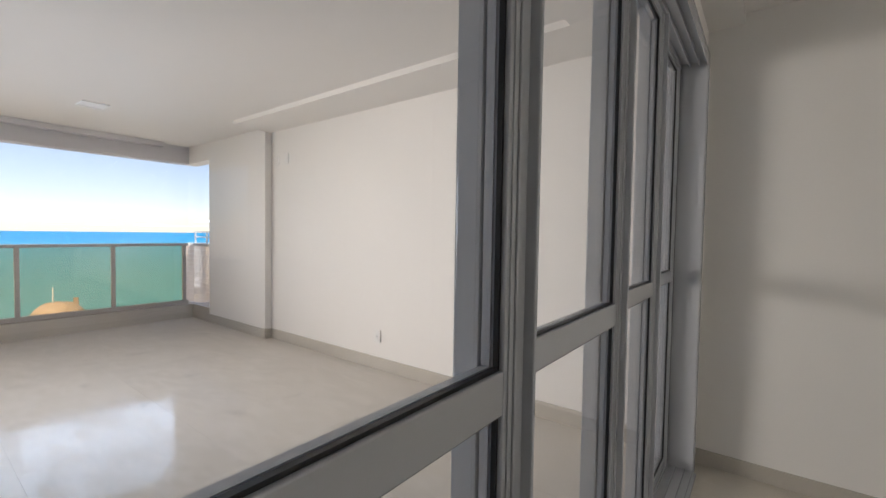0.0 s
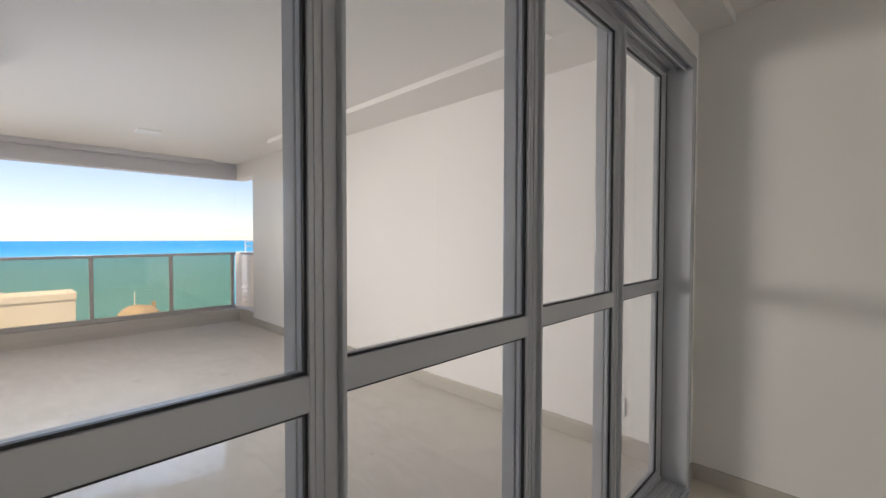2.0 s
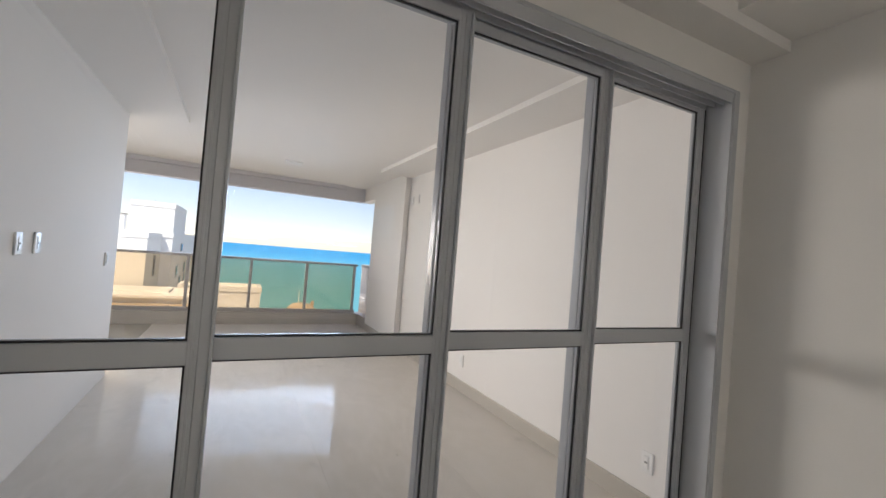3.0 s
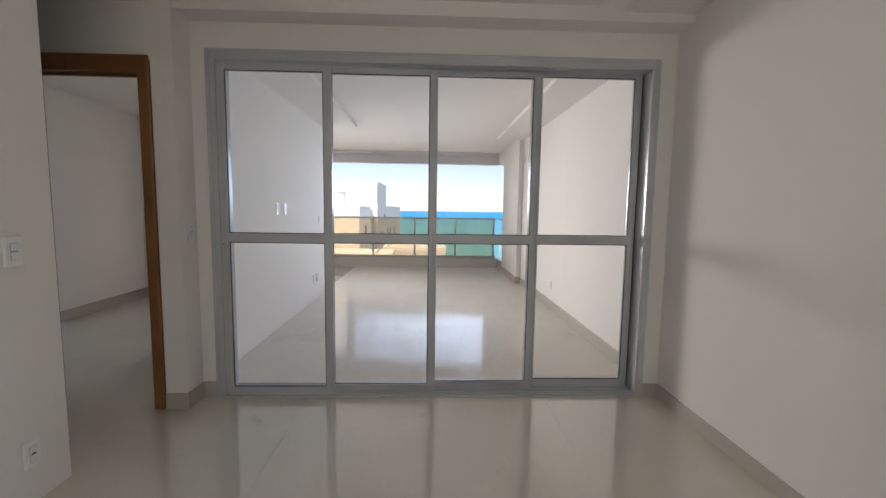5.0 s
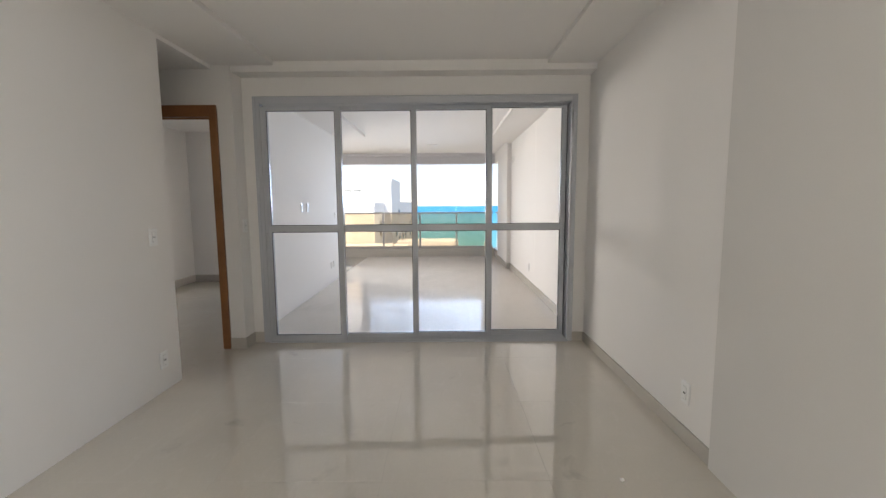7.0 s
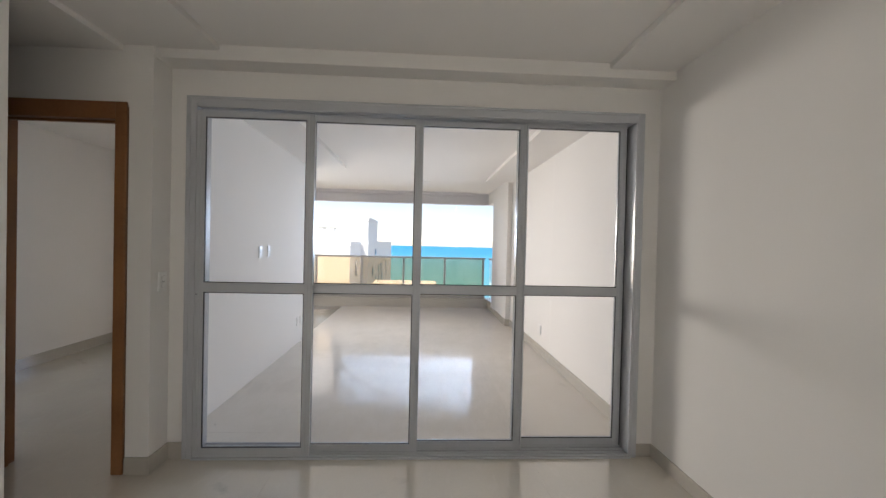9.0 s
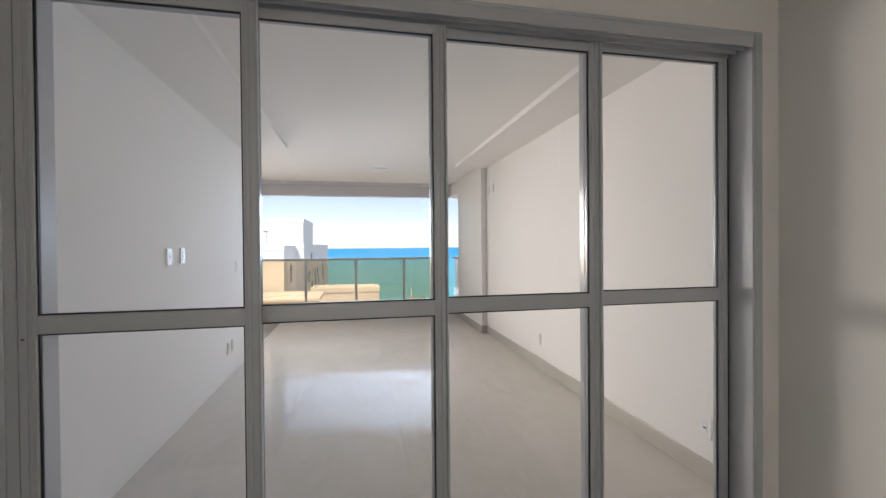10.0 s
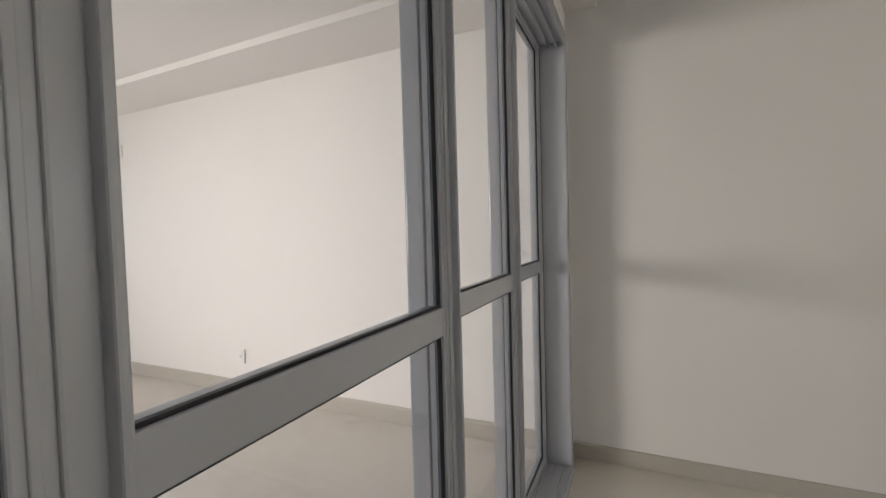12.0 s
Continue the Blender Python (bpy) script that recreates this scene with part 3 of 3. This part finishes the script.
# neighbouring wing, faced with pale tiles
wing = tagged(structure("facade_wing", boxes((-7.70, -6.64, 2.95, 3.6, -30.5, 1.06)), TOWER, "pale tiled facade of the neighbouring wing", "facade"))
fence = tagged(new("roof_rail"), "thin grey metal rail on top of the neighbouring wing", "railing")
for z in (1.16, 1.25):
    part("bar", boxes((-7.68, -6.66, 3.1, 3.12, z, z + 0.02)), ALU, fence)
for k in range(3):
    part("post", boxes((-7.66 + 0.45 * k, -7.635 + 0.45 * k, 3.1, 3.12, 1.06, 1.25)), ALU, fence)
me = mesh_of("tile", boxes((0, 0.205, -0.010, 0, 0, 0.069), bevel=0.002), BRICK)
for r in range(17):
    for c in range(5):
        ob = new("tile", me)
        ob.parent = wing
        ob.location = (-7.695 + 0.21 * c, 2.948, -0.24 + 0.075 * r)

# floor tiles
floor = structure("floor", boxes((-6.30, 7.0, -5.0, 2.85, -0.15, -0.004)), GROUT, "polished beige porcelain tile floor with glossy reflections", "floor")
clean = mesh_of("tile", boxes((0, 0.7994, 0, 0.7994, -0.012, 0)), TILE)
dusty = mesh_of("tile", boxes((0, 0.7994, 0, 0.7994, -0.012, 0)), DUSTY)
for i in range(-10, 8):
    for j in range(-10, 4):
        x, y = 1.36 + 0.8 * (i - 1), 2.60 - 0.8 * (4 - j) + 0.8
        x0, x1, y0, y1 = max(x, -6.30), min(x + 0.7994, 7.0), max(y, -5.0), min(y + 0.7994, 2.85)
        if x1 - x0 < 0.02 or y1 - y0 < 0.02:
            continue
        far = x1 < 0.2 and y1 > -0.3
        if x0 < 0.05 < x1 and y1 > -0.3:      # cut under the sliding door's track
            for u0, u1, m in ((x0, 0.0494, DUSTY), (0.05, x1, TILE)):
                ob = new("tile", mesh_of("tile", boxes((u0, u1, y0, y1, -0.012, 0)), m))
                ob.parent = floor
            continue
        if x1 - x0 > 0.79 and y1 - y0 > 0.79:
            ob = new("tile", dusty if far else clean)
            ob.location = (x, y, 0)
        else:
            ob = new("tile", mesh_of("tile", boxes((x0, x1, y0, y1, -0.012, 0)), DUSTY if far else TILE))
        ob.parent = floor
